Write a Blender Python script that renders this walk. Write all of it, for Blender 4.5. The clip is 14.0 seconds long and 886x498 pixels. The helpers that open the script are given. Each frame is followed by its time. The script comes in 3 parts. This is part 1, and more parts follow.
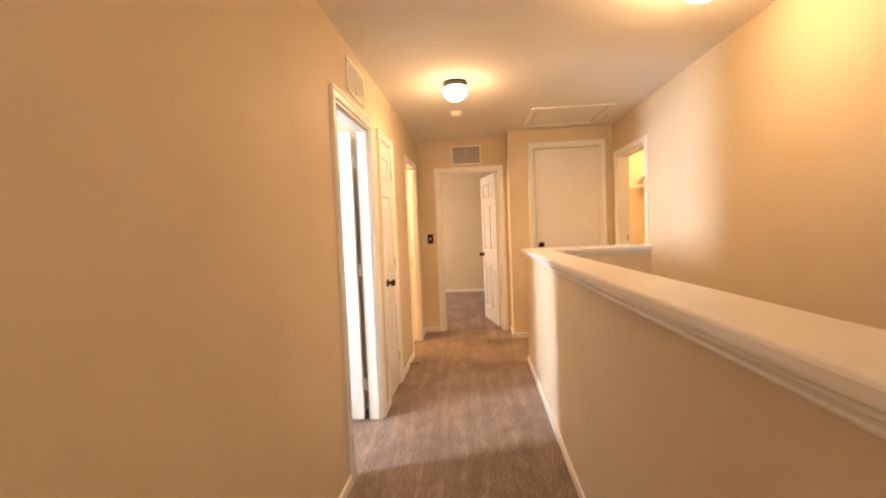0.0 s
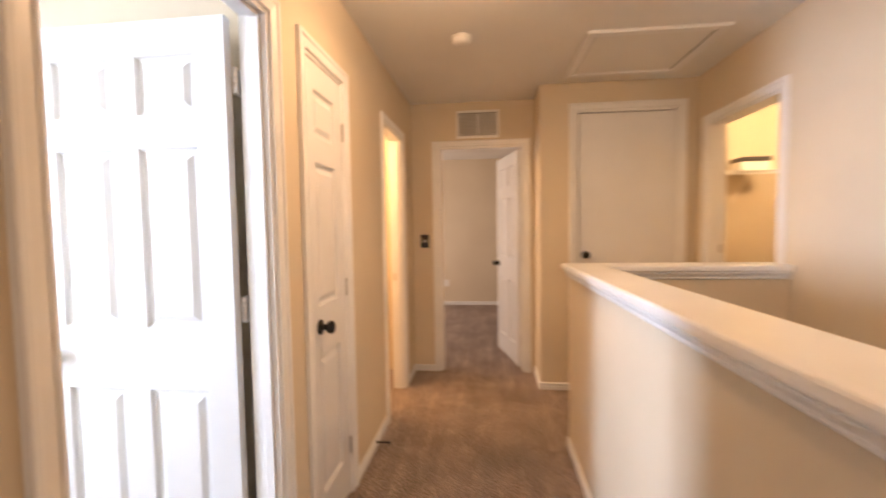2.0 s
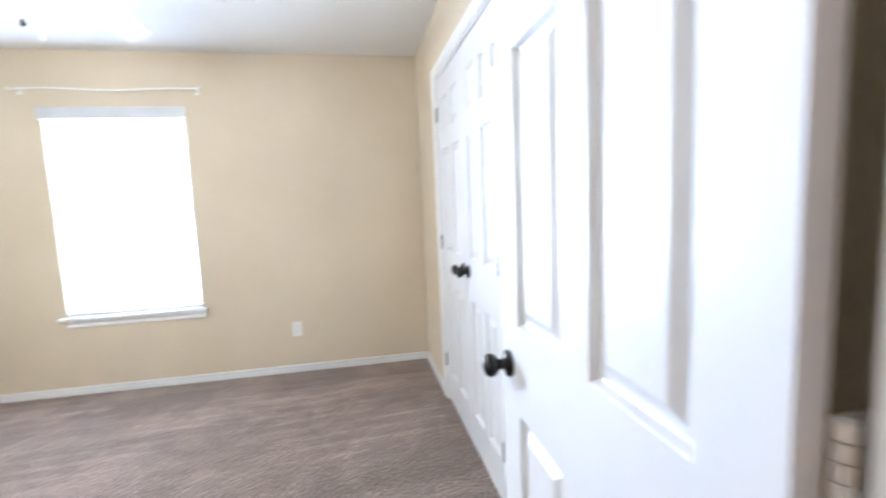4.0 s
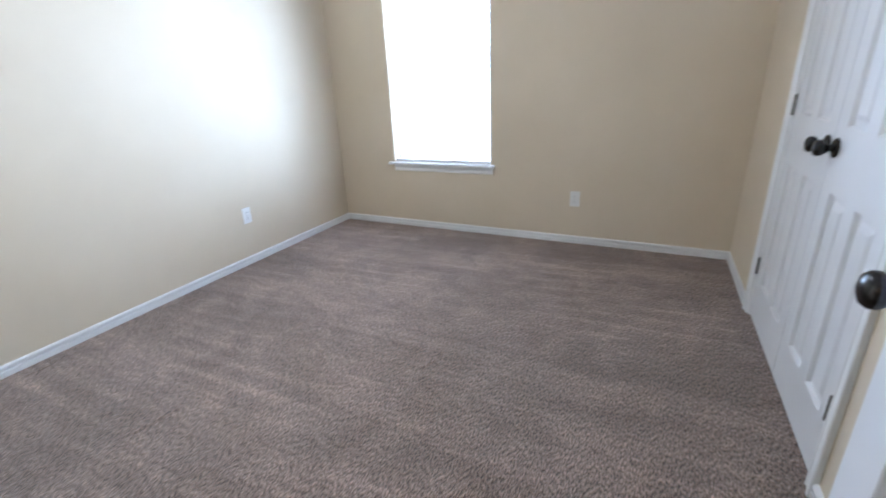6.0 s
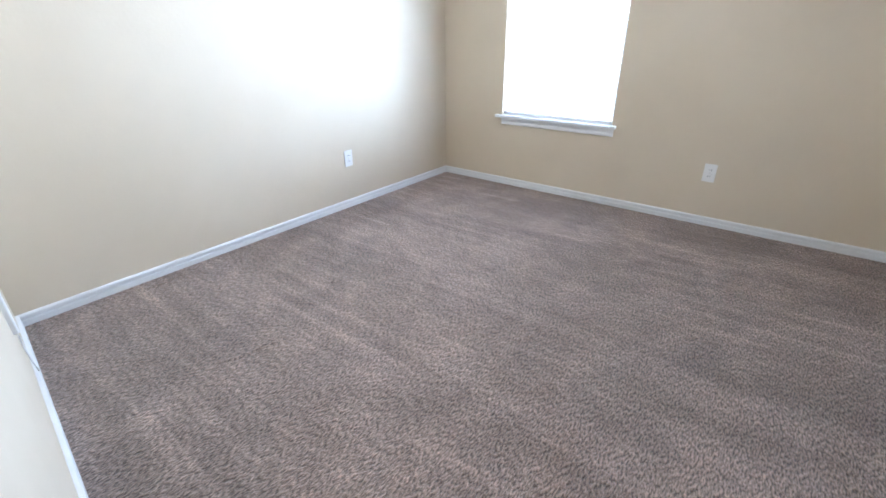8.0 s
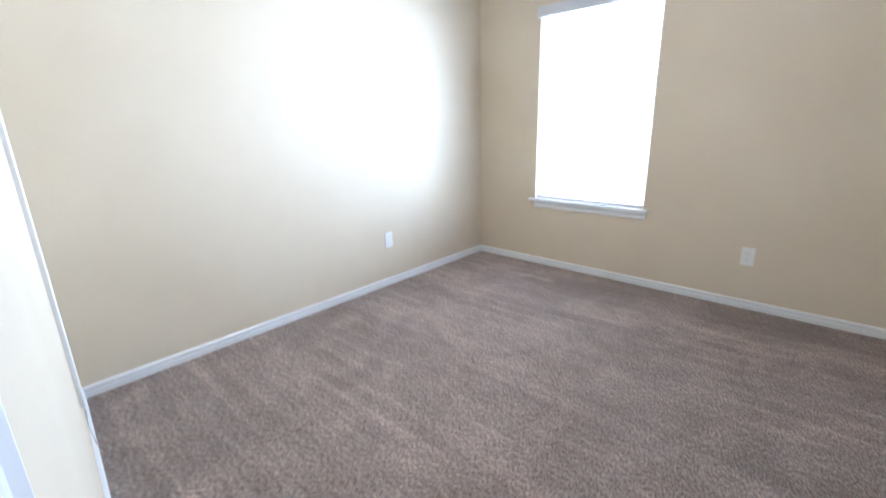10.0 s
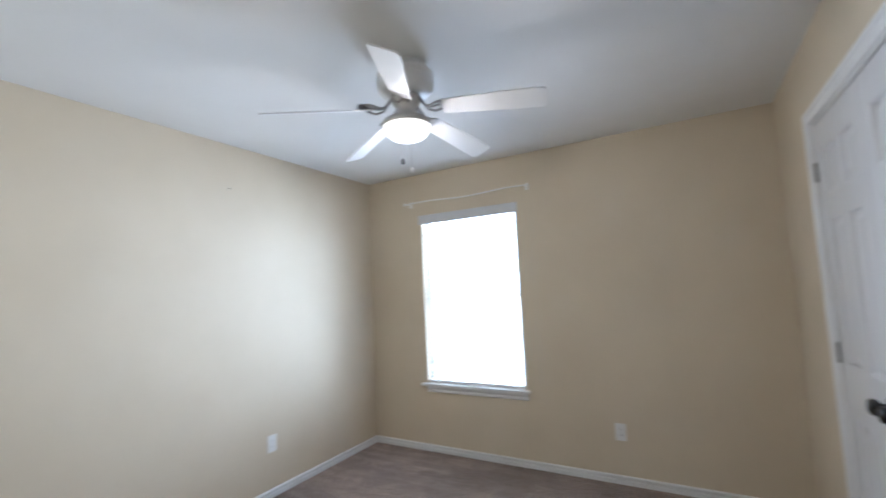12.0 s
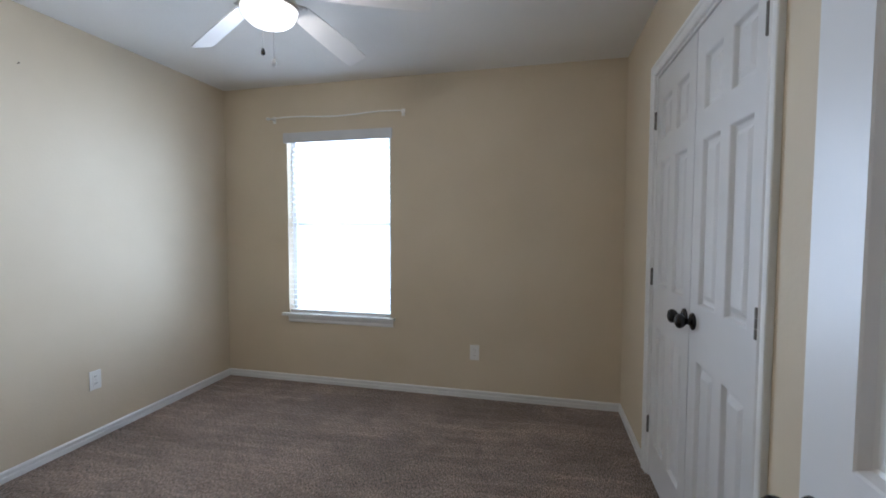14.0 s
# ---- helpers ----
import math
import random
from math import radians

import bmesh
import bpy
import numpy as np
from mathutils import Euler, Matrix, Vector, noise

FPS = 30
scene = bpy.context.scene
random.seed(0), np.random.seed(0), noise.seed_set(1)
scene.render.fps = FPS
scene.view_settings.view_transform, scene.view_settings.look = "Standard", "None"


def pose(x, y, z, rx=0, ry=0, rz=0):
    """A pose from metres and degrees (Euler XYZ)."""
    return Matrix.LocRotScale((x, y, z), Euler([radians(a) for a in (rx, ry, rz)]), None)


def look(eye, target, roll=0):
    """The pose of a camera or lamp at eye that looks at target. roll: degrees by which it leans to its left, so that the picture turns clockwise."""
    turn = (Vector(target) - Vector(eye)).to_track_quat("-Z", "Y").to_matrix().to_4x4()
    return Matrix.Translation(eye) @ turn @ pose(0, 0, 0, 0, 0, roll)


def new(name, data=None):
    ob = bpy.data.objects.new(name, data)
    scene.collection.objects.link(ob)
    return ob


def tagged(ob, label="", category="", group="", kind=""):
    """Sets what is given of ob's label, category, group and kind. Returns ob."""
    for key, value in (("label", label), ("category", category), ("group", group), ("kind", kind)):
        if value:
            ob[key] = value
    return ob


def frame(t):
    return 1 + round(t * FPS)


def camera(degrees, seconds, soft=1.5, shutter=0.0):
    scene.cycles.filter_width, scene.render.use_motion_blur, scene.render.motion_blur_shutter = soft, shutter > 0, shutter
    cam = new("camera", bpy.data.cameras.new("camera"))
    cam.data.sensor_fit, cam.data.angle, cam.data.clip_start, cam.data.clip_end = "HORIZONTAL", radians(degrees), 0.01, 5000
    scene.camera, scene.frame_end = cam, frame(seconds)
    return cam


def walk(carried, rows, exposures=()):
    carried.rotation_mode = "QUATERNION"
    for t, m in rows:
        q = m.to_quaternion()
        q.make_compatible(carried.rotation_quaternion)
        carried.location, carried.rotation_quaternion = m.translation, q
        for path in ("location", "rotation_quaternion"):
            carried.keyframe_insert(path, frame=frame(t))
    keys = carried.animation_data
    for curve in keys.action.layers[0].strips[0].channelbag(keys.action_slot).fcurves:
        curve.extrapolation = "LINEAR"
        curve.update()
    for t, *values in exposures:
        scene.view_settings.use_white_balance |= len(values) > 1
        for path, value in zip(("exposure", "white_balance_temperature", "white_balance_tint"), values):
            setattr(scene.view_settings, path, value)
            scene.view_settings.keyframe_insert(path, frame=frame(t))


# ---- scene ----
cam = camera(90.9, 14.0, 1.6, 0.7)
PATH = [
    (0, (-0.044, 0.965, 1.343), (-0.205, 2.956, 1.245), -2.4),
    (0.5, (-0.083, 1.339, 1.347), (-0.150, 3.338, 1.325), -2.8),
    (1, (-0.086, 1.736, 1.326), (-0.094, 3.736, 1.303), -2.3),
    (1.5, (-0.060, 2.157, 1.335), (-0.009, 4.154, 1.227), -0.8),
    (2, (-0.053, 2.590, 1.342), (-0.269, 4.575, 1.236), -0.9),
    (2.5, (-0.167, 2.978, 1.341), (-0.903, 4.835, 1.258), -2.8),
    (3, (-0.319, 3.277, 1.343), (-1.648, 4.771, 1.276), -3.3),
    (3.5, (-0.453, 3.490, 1.319), (-2.246, 4.365, 1.183), -2.0),
    (4, (-0.621, 3.597, 1.298), (-2.570, 3.990, 1.083), -2.4),
    (6.5, (-0.874, 3.598, 1.178), (-2.479, 2.679, 0.417), -2.8),
    (7, (-0.916, 3.501, 1.16), (-2.473, 2.545, 0.347), -2.2),
    (7.5, (-0.943, 3.412, 1.134), (-2.389, 2.354, 0.247), -1.9),
    (10, (-0.882, 3.441, 1.219), (-2.307, 2.153, 0.663), -1.5),
    (10.5, (-0.891, 3.536, 1.322), (-2.34, 2.194, 1.0), -3.0),
    (11, (-0.856, 3.545, 1.365), (-2.357, 2.227, 1.257), -2.2),
    (11.5, (-0.86, 3.591, 1.392), (-2.44, 2.369, 1.493), -2.3),
    (12, (-0.855, 3.604, 1.399), (-2.596, 2.636, 1.576), -2.7),
    (12.5, (-0.862, 3.595, 1.38), (-2.749, 2.95, 1.535), -1.9),
    (13, (-0.895, 3.58, 1.347), (-2.84, 3.127, 1.444), -0.4),
    (13.5, (-0.927, 3.577, 1.309), (-2.876, 3.127, 1.289), 0.3),
    (14, (-0.932, 3.578, 1.299), (-2.882, 3.145, 1.195), 0.1),
]
LIGHT = [(0, 0.90, 6450, 17), (1.0, 0.84, 6100, 17), (2.0, 0.53, 5600, 17), (3.0, 0.20, 5300, 16), (4.0, 0.20, 5200, 13), (6.5, -0.72, 4980, 13), (7.5, -0.29, 4960, 13),
         (10.0, -0.36, 5060, 13), (11.0, -0.74, 5120, 13), (12.0, -1.18, 5250, 13), (13.0, -1.55, 5300, 13), (14.0, -1.64, 5350, 13)]
walk(cam, [(t, look(eye, target, roll)) for t, eye, target, roll in PATH], LIGHT)


# ---------------------------------------------------------------- light
world = bpy.data.worlds.new("world")
scene.world = world
world.use_nodes = True
wn = world.node_tree
sky = wn.nodes.new("ShaderNodeTexSky")
sky.sky_type = 'NISHITA'
sky.sun_disc = False
sky.sun_elevation = radians(48)
sky.sun_rotation = radians(60)
wn.nodes["Background"].inputs["Strength"].default_value = 0.12
wn.links.new(sky.outputs["Color"], wn.nodes["Background"].inputs["Color"])


def lamp(name, kind, watts, colour, m, size=0.1, size_y=0.0, spread=180):
    data = bpy.data.lights.new(name, kind)
    data.energy, data.color = watts, colour
    if kind == 'AREA':
        data.shape, data.size, data.size_y = 'RECTANGLE', size, size_y
        data.spread = radians(spread)
    elif kind == 'POINT':
        data.shadow_soft_size = size
    ob = new(name, data)
    ob.matrix_world = m
    return tagged(ob, kind="structure")


# the window wall runs slightly off square, about the room's south-west corner
west_turn = pose(-4.20, 0.945, 0, 0, 0, -1.15) @ pose(4.20, -0.945, 0)
WARM = (1.0, 0.55, 0.228)
lamp("window_daylight", 'AREA', 120, (0.83, 0.925, 1.0), west_turn @ pose(-4.345, 1.990, 1.30, 0, -90, 0), 1.44, 0.88, 126)
# warm fill lamp added to brighten the far room; its window is unseen
lamp("far_room_fill", 'AREA', 42, (1.0, 0.72, 0.48), pose(-2.66, 8.3, 1.4, 0, -90, 0), 1.3, 1.2)
# unseen fill lamp added behind the hall's start to lift walls and carpet
lamp("hall_south_fill", 'AREA', 20, (1.0, 0.70, 0.42), pose(0.1, -1.26, 1.35, 90, 0, 0), 1.2, 1.4)
lamp("hall_bulb", 'POINT', 6.0, WARM, pose(-0.173, 4.34, 2.338), 0.05)
# added under the dome to brighten the carpet, not a second bulb
lamp("hall_floor_fill", 'AREA', 7.6, WARM, pose(-0.173, 4.34, 2.284), 0.12, 0.12)
lamp("stair_bulb", 'POINT', 11.5, WARM, pose(1.0, 3.04, 2.318), 0.05)
lamp("bath_bulb", 'POINT', 60, (1.0, 0.56, 0.21), pose(-1.62, 5.74, 2.12), 0.06)
lamp("closet_bulb", 'POINT', 26, (1.0, 0.62, 0.26), pose(2.35, 6.05, 2.25), 0.05)
lamp("fan_bulb", 'POINT', 36, (1.0, 0.88, 0.74), pose(-2.50, 2.53, 2.11), 0.05)


# ---------------------------------------------------------------- materials
def material(name, base, rough=0.5, metal=0.0, specular=0.5):
    m = bpy.data.materials.new(name)
    m.use_nodes = True
    b = m.node_tree.nodes["Principled BSDF"]
    b.inputs["Base Color"].default_value = (*base, 1)
    b.inputs["Roughness"].default_value = rough
    b.inputs["Metallic"].default_value = metal
    b.inputs["Specular IOR Level"].default_value = specular
    return m


def node(m, kind, **values):
    n = m.node_tree.nodes.new(kind)
    for key, value in values.items():
        n.inputs[key.replace("_", " ")].default_value = value
    return n


def join(m, a, out, b, into):
    m.node_tree.links.new(a.outputs[out], b.inputs[into])


def surface(m):
    return m.node_tree.nodes["Principled BSDF"]


def grain(m, dark, light, scale, detail=4.0, low=0.35, high=0.65, stretch=(1, 1, 1)):
    """Mottles the base colour between two tones, at real size in metres."""
    at = node(m, "ShaderNodeTexCoord")
    mapping = node(m, "ShaderNodeMapping", Scale=stretch)
    tex = node(m, "ShaderNodeTexNoise", Scale=scale, Detail=detail)
    ramp = node(m, "ShaderNodeValToRGB")
    ramp.color_ramp.elements[0].position, ramp.color_ramp.elements[1].position = low, high
    ramp.color_ramp.elements[0].color, ramp.color_ramp.elements[1].color = (*dark, 1), (*light, 1)
    join(m, at, "Object", mapping, "Vector")
    join(m, mapping, "Vector", tex, "Vector")
    join(m, tex, "Fac", ramp, "Fac")
    join(m, ramp, "Color", surface(m), "Base Color")
    return mapping, ramp


def relief(m, scale, strength, distance=0.002, detail=3.0, after=None):
    at = node(m, "ShaderNodeTexCoord")
    tex = node(m, "ShaderNodeTexNoise", Scale=scale, Detail=detail)
    bump = node(m, "ShaderNodeBump", Strength=strength, Distance=distance)
    join(m, at, "Object", tex, "Vector")
    join(m, tex, "Fac", bump, "Height")
    if after:
        join(m, after, "Normal", bump, "Normal")
    join(m, bump, "Normal", surface(m), "Normal")
    return bump


paint = material("tan_wall_paint", (0.60, 0.50, 0.37), 0.62, specular=0.3)
grain(paint, (0.610, 0.523, 0.384), (0.656, 0.568, 0.425), 1.4, 5)
relief(paint, 60, 0.35, 0.0015, 2, relief(paint, 9, 0.12, 0.003, 2))

ceiling_paint = material("ceiling_paint", (0.74, 0.72, 0.68), 0.9, specular=0.15)
grain(ceiling_paint, (0.765, 0.75, 0.715), (0.815, 0.805, 0.775), 1.1, 5)
relief(ceiling_paint, 45, 0.5, 0.002, 4)

trim_paint = material("white_trim_paint", (0.80, 0.80, 0.79), 0.32)
grain(trim_paint, (0.77, 0.765, 0.75), (0.82, 0.82, 0.81), 3.0, 5)
relief(trim_paint, 70, 0.10, 0.0006)

door_paint = material("white_door_paint", (0.80, 0.80, 0.80), 0.36)
grain(door_paint, (0.715, 0.715, 0.71), (0.755, 0.755, 0.755), 2.2, 5)
relief(door_paint, 40, 0.16, 0.0006, 6)

carpet = material("taupe_carpet", (0.27, 0.20, 0.16), 1.0, specular=0.05)


def weave_carpet(m):
    """Cut pile: leaning tufts with the shade between them put into the colour, brushed patches, scuffs and the thin
    sweeps of a vacuum cleaner.
    """
    at = node(m, "ShaderNodeTexCoord")

    def noise_at(turn, scale, size, detail, distortion, rough=0.5):
        mapping = node(m, "ShaderNodeMapping", Rotation=(0, 0, radians(turn)), Scale=scale)
        tex = node(m, "ShaderNodeTexNoise", Scale=size, Detail=detail, Distortion=distortion, Roughness=rough)
        join(m, at, "Object", mapping, "Vector")
        join(m, mapping, "Vector", tex, "Vector")
        return tex
    tuft = noise_at(-118, (0.33, 1.0, 1.0), 190.0, 4.0, 0.25, 0.55)
    fibre = noise_at(-118, (0.45, 1.0, 1.0), 95.0, 3.0, 0.5)
    row = noise_at(4, (5.0, 0.7, 1.0), 1.0, 3.0, 0.5)
    streak = noise_at(-3, (22.0, 1.3, 1.0), 1.0, 4.0, 0.7)
    patch = noise_at(0, (1, 1, 1), 3.2, 5.0, 1.2)
    scuff = noise_at(35, (1.0, 2.2, 1.0), 5.5, 3.0, 2.2)
    stroke_at = node(m, "ShaderNodeMapping", Rotation=(0, 0, radians(-2)))
    stroke = node(m, "ShaderNodeTexWave", Scale=2.7, Distortion=3.5, Detail=2.0, Detail_Scale=0.6)
    worn = noise_at(0, (1.0, 0.8, 1.0), 1.3, 2.0, 0.6)
    stroke_mask = m.node_tree.nodes.new("ShaderNodeMath")
    stroke_mask.operation = 'MULTIPLY'
    join(m, at, "Object", stroke_at, "Vector")
    join(m, stroke_at, "Vector", stroke, "Vector")
    m.node_tree.links.new(stroke.outputs["Fac"], stroke_mask.inputs[0])
    m.node_tree.links.new(worn.outputs["Fac"], stroke_mask.inputs[1])
    last = None
    # the dark tuft tone paints shade into the hollows of the tuft relief
    for src, lo, hi, a, b in ((tuft, 0.39, 0.61, (0.142, 0.107, 0.084), (0.600, 0.454, 0.367)),
                              (fibre, 0.36, 0.64, (0.86, 0.86, 0.86), (1.12, 1.12, 1.12)),
                              (row, 0.42, 0.58, (0.89, 0.885, 0.88), (1.06, 1.06, 1.06)),
                              (streak, 0.58, 0.66, (0.985, 0.985, 0.985), (1.15, 1.155, 1.16)),
                              (stroke_mask, 0.36, 0.56, (0.98, 0.98, 0.98), (1.15, 1.15, 1.155)),
                              (patch, 0.40, 0.62, (0.85, 0.845, 0.84), (1.10, 1.10, 1.10)),
                              (scuff, 0.63, 0.72, (1.0, 1.0, 1.0), (1.22, 1.22, 1.23))):
        ramp = node(m, "ShaderNodeValToRGB")
        ramp.color_ramp.elements[0].position, ramp.color_ramp.elements[1].position = lo, hi
        ramp.color_ramp.elements[0].color, ramp.color_ramp.elements[1].color = (*a, 1), (*b, 1)
        m.node_tree.links.new(src.outputs[0] if src is stroke_mask else src.outputs["Fac"], ramp.inputs["Fac"])
        if last is None:
            last = ramp.outputs["Color"]
            continue
        mix = m.node_tree.nodes.new("ShaderNodeMix")
        mix.data_type, mix.blend_type = 'RGBA', 'MULTIPLY'
        mix.inputs[0].default_value = 1.0
        m.node_tree.links.new(last, mix.inputs[6])
        m.node_tree.links.new(ramp.outputs["Color"], mix.inputs[7])
        last = mix.outputs[2]
    m.node_tree.links.new(last, surface(m).inputs["Base Color"])
    before = None
    for src, strength, depth in ((row, 0.4, 0.02), (streak, 0.5, 0.008), (scuff, 0.4, 0.012), (fibre, 0.6, 0.02), (tuft, 1.0, 0.019)):
        bump = node(m, "ShaderNodeBump", Strength=strength, Distance=depth)
        join(m, src, "Fac", bump, "Height")
        if before:
            join(m, before, "Normal", bump, "Normal")
        before = bump
    join(m, before, "Normal", surface(m), "Normal")
    surface(m).inputs["Sheen Weight"].default_value = 0.25
    surface(m).inputs["Sheen Roughness"].default_value = 0.5

weave_carpet(carpet)

bronze = material("dark_bronze", (0.007, 0.006, 0.0055), 0.24, 0.0, 0.45)
relief(bronze, 90, 0.1, 0.0005)
nickel = material("brushed_nickel", (0.55, 0.53, 0.50), 0.30, 1.0)
relief(nickel, 200, 0.1, 0.0003)
steel = material("worn_steel", (0.20, 0.19, 0.175), 0.34, 0.9)
relief(steel, 120, 0.15, 0.0004)
iron_metal = material("blade_iron_metal", (0.42, 0.40, 0.38), 0.28, 1.0)
relief(iron_metal, 120, 0.15, 0.0004)
dull_metal = material("painted_hinge_metal", (0.62, 0.60, 0.56), 0.38, 0.5)
plastic = material("white_plastic", (0.80, 0.79, 0.76), 0.35)
dark_slot = material("dark_slot", (0.02, 0.02, 0.02), 0.6)
blade_white = material("white_blade_laminate", (0.78, 0.77, 0.75), 0.35)
grain(blade_white, (0.75, 0.74, 0.72), (0.80, 0.79, 0.77), 3.0)
valance_white = material("grey_white_valance", (0.60, 0.60, 0.61), 0.45)
grain(valance_white, (0.58, 0.58, 0.59), (0.63, 0.63, 0.64), 4.0)
vinyl = material("white_vinyl", (0.80, 0.80, 0.80), 0.4)
wire_white = material("white_coated_wire", (0.80, 0.79, 0.76), 0.4)
black_plastic = material("black_plastic", (0.015, 0.014, 0.014), 0.4)
# two flat dark tones that stand for the shade behind the louvres
grille_dark = material("grille_inner_shade", (0.20, 0.19, 0.18), 0.8)
grille_back = material("grille_shadow", (0.30, 0.27, 0.24), 0.8)

blind_slat = material("white_blind_slat", (0.82, 0.82, 0.82), 0.45)
glow = node(blind_slat, "ShaderNodeBsdfTranslucent", Color=(0.92, 0.93, 0.94, 1))
both = node(blind_slat, "ShaderNodeMixShader", Fac=0.66)
blind_slat.node_tree.links.new(surface(blind_slat).outputs[0], both.inputs[1])
blind_slat.node_tree.links.new(glow.outputs[0], both.inputs[2])
blind_slat.node_tree.links.new(both.outputs[0], blind_slat.node_tree.nodes["Material Output"].inputs[0])

glass = material("window_glass", (1, 1, 1), 0.0)
surface(glass).inputs["Transmission Weight"].default_value = 1.0
surface(glass).inputs["IOR"].default_value = 1.02

frost = material("lit_frosted_glass", (0.9, 0.88, 0.84), 0.5)
surface(frost).inputs["Emission Color"].default_value = (1.0, 0.74, 0.42, 1)
surface(frost).inputs["Emission Strength"].default_value = 9.0
frost_fan = material("lit_fan_glass", (0.9, 0.9, 0.88), 0.5)
surface(frost_fan).inputs["Emission Color"].default_value = (1.0, 0.88, 0.70, 1)
surface(frost_fan).inputs["Emission Strength"].default_value = 5.5


# ---------------------------------------------------------------- mesh helpers
def mesh_of(name, bm, mat, smooth=False):
    bmesh.ops.recalc_face_normals(bm, faces=bm.faces)
    me = bpy.data.meshes.new(name)
    bm.to_mesh(me)
    bm.free()
    me.materials.append(mat)
    for p in me.polygons:
        p.use_smooth = smooth
    return me


def thing(name, bm, mat, label="", category="", group="", kind="", m=None, smooth=False):
    ob = new(name, mesh_of(name, bm, mat, smooth))
    if m is not None:
        ob.matrix_world = m
    return tagged(ob, label, category, group, kind)


def base(name, m, label="", category="", group="", kind=""):
    ob = new(name)
    ob.empty_display_size = 0.1
    ob.matrix_basis = m
    return tagged(ob, label, category, group, kind)


def part(name, bm, mat, parent, label="", m=None, smooth=False):
    """One mesh under a thing or a part, in its parent's own axes."""
    ob = new(name, mesh_of(name, bm, mat, smooth))
    ob.parent = parent
    if m is not None:
        ob.matrix_basis = m
    return tagged(ob, label)


def box(x0, x1, y0, y1, z0, z1, bevel=0.0, bm=None):
    bm = bm or bmesh.new()
    made = bmesh.ops.create_cube(bm, size=1.0, matrix=Matrix.Translation(((x0 + x1) / 2, (y0 + y1) / 2, (z0 + z1) / 2))
                                 @ Matrix.Diagonal((abs(x1 - x0), abs(y1 - y0), abs(z1 - z0), 1)))
    if bevel:
        edges = {e for v in made["verts"] for e in v.link_edges}
        bmesh.ops.bevel(bm, geom=list(edges), offset=bevel, segments=2, affect='EDGES', profile=0.5)
    return bm


def lathe(profile, steps=24, bm=None, m=None):
    """A turned shape about z from (radius, height) pairs."""
    bm = bm or bmesh.new()
    rings = []
    for r, z in profile:
        if r < 1e-5:
            rings.append([bm.verts.new((m or Matrix()) @ Vector((0, 0, z)))])
        else:
            rings.append([bm.verts.new((m or Matrix()) @ Vector((r * math.cos(2 * math.pi * k / steps), r * math.sin(2 * math.pi * k / steps), z))) for k in range(steps)])
    for a, b in zip(rings, rings[1:]):
        for k in range(steps):
            n = (k + 1) % steps
            if len(a) == 1 and len(b) == 1:
                continue
            if len(a) == 1:
                bm.faces.new((a[0], b[k], b[n]))
            elif len(b) == 1:
                bm.faces.new((a[k], b[0], a[n]))
            else:
                bm.faces.new((a[k], b[k], b[n], a[n]))
    return bm


def tube(points, radius, sides=8, bm=None):
    """A round bar through a few points."""
    bm = bm or bmesh.new()
    pts = [Vector(p) for p in points]
    rings = []
    for i, p in enumerate(pts):
        d = (pts[min(i + 1, len(pts) - 1)] - pts[max(i - 1, 0)]).normalized()
        u = d.cross(Vector((0, 0, 1)))
        u = u.normalized() if u.length > 1e-4 else Vector((1, 0, 0))
        v = d.cross(u).normalized()
        rings.append([bm.verts.new(p + radius * (math.cos(2 * math.pi * k / sides) * u + math.sin(2 * math.pi * k / sides) * v)) for k in range(sides)])
    for a, b in zip(rings, rings[1:]):
        for k in range(sides):
            bm.faces.new((a[k], a[(k + 1) % sides], b[(k + 1) % sides], b[k]))
    bm.faces.new(rings[0])
    bm.faces.new(rings[-1])
    return bm


def moulding(profile, start, end, out, up=(0, 0, 1), cut0=0.0, cut1=0.0):
    """Sweeps a profile of (outward, upward) pairs from start to end; cut0, cut1: how far the upward side runs longer at each end (a mitre)."""
    bm = bmesh.new()
    s, e, o, u = Vector(start), Vector(end), Vector(out), Vector(up)
    d = (e - s).normalized()
    a = [bm.verts.new(s + o * p + u * q - d * (q * cut0)) for p, q in profile]
    b = [bm.verts.new(e + o * p + u * q + d * (q * cut1)) for p, q in profile]
    n = len(profile)
    for k in range(n):
        bm.faces.new((a[k], a[(k + 1) % n], b[(k + 1) % n], b[k]))
    bm.faces.new(a)
    bm.faces.new(b)
    return bm


CASING = [(0, 0), (0.011, 0), (0.013, 0.004), (0.009, 0.010), (0.011, 0.020), (0.013, 0.036), (0.019, 0.042), (0.019, 0.054), (0.016, 0.057), (0, 0.057)]
BASE = [(0, 0), (0.013, 0), (0.015, 0.024), (0.014, 0.028), (0.002, 0.026), (0.002, 0.044), (0.013, 0.040), (0.014, 0.050), (0.010, 0.056), (0.003, 0.058), (0, 0.058)]


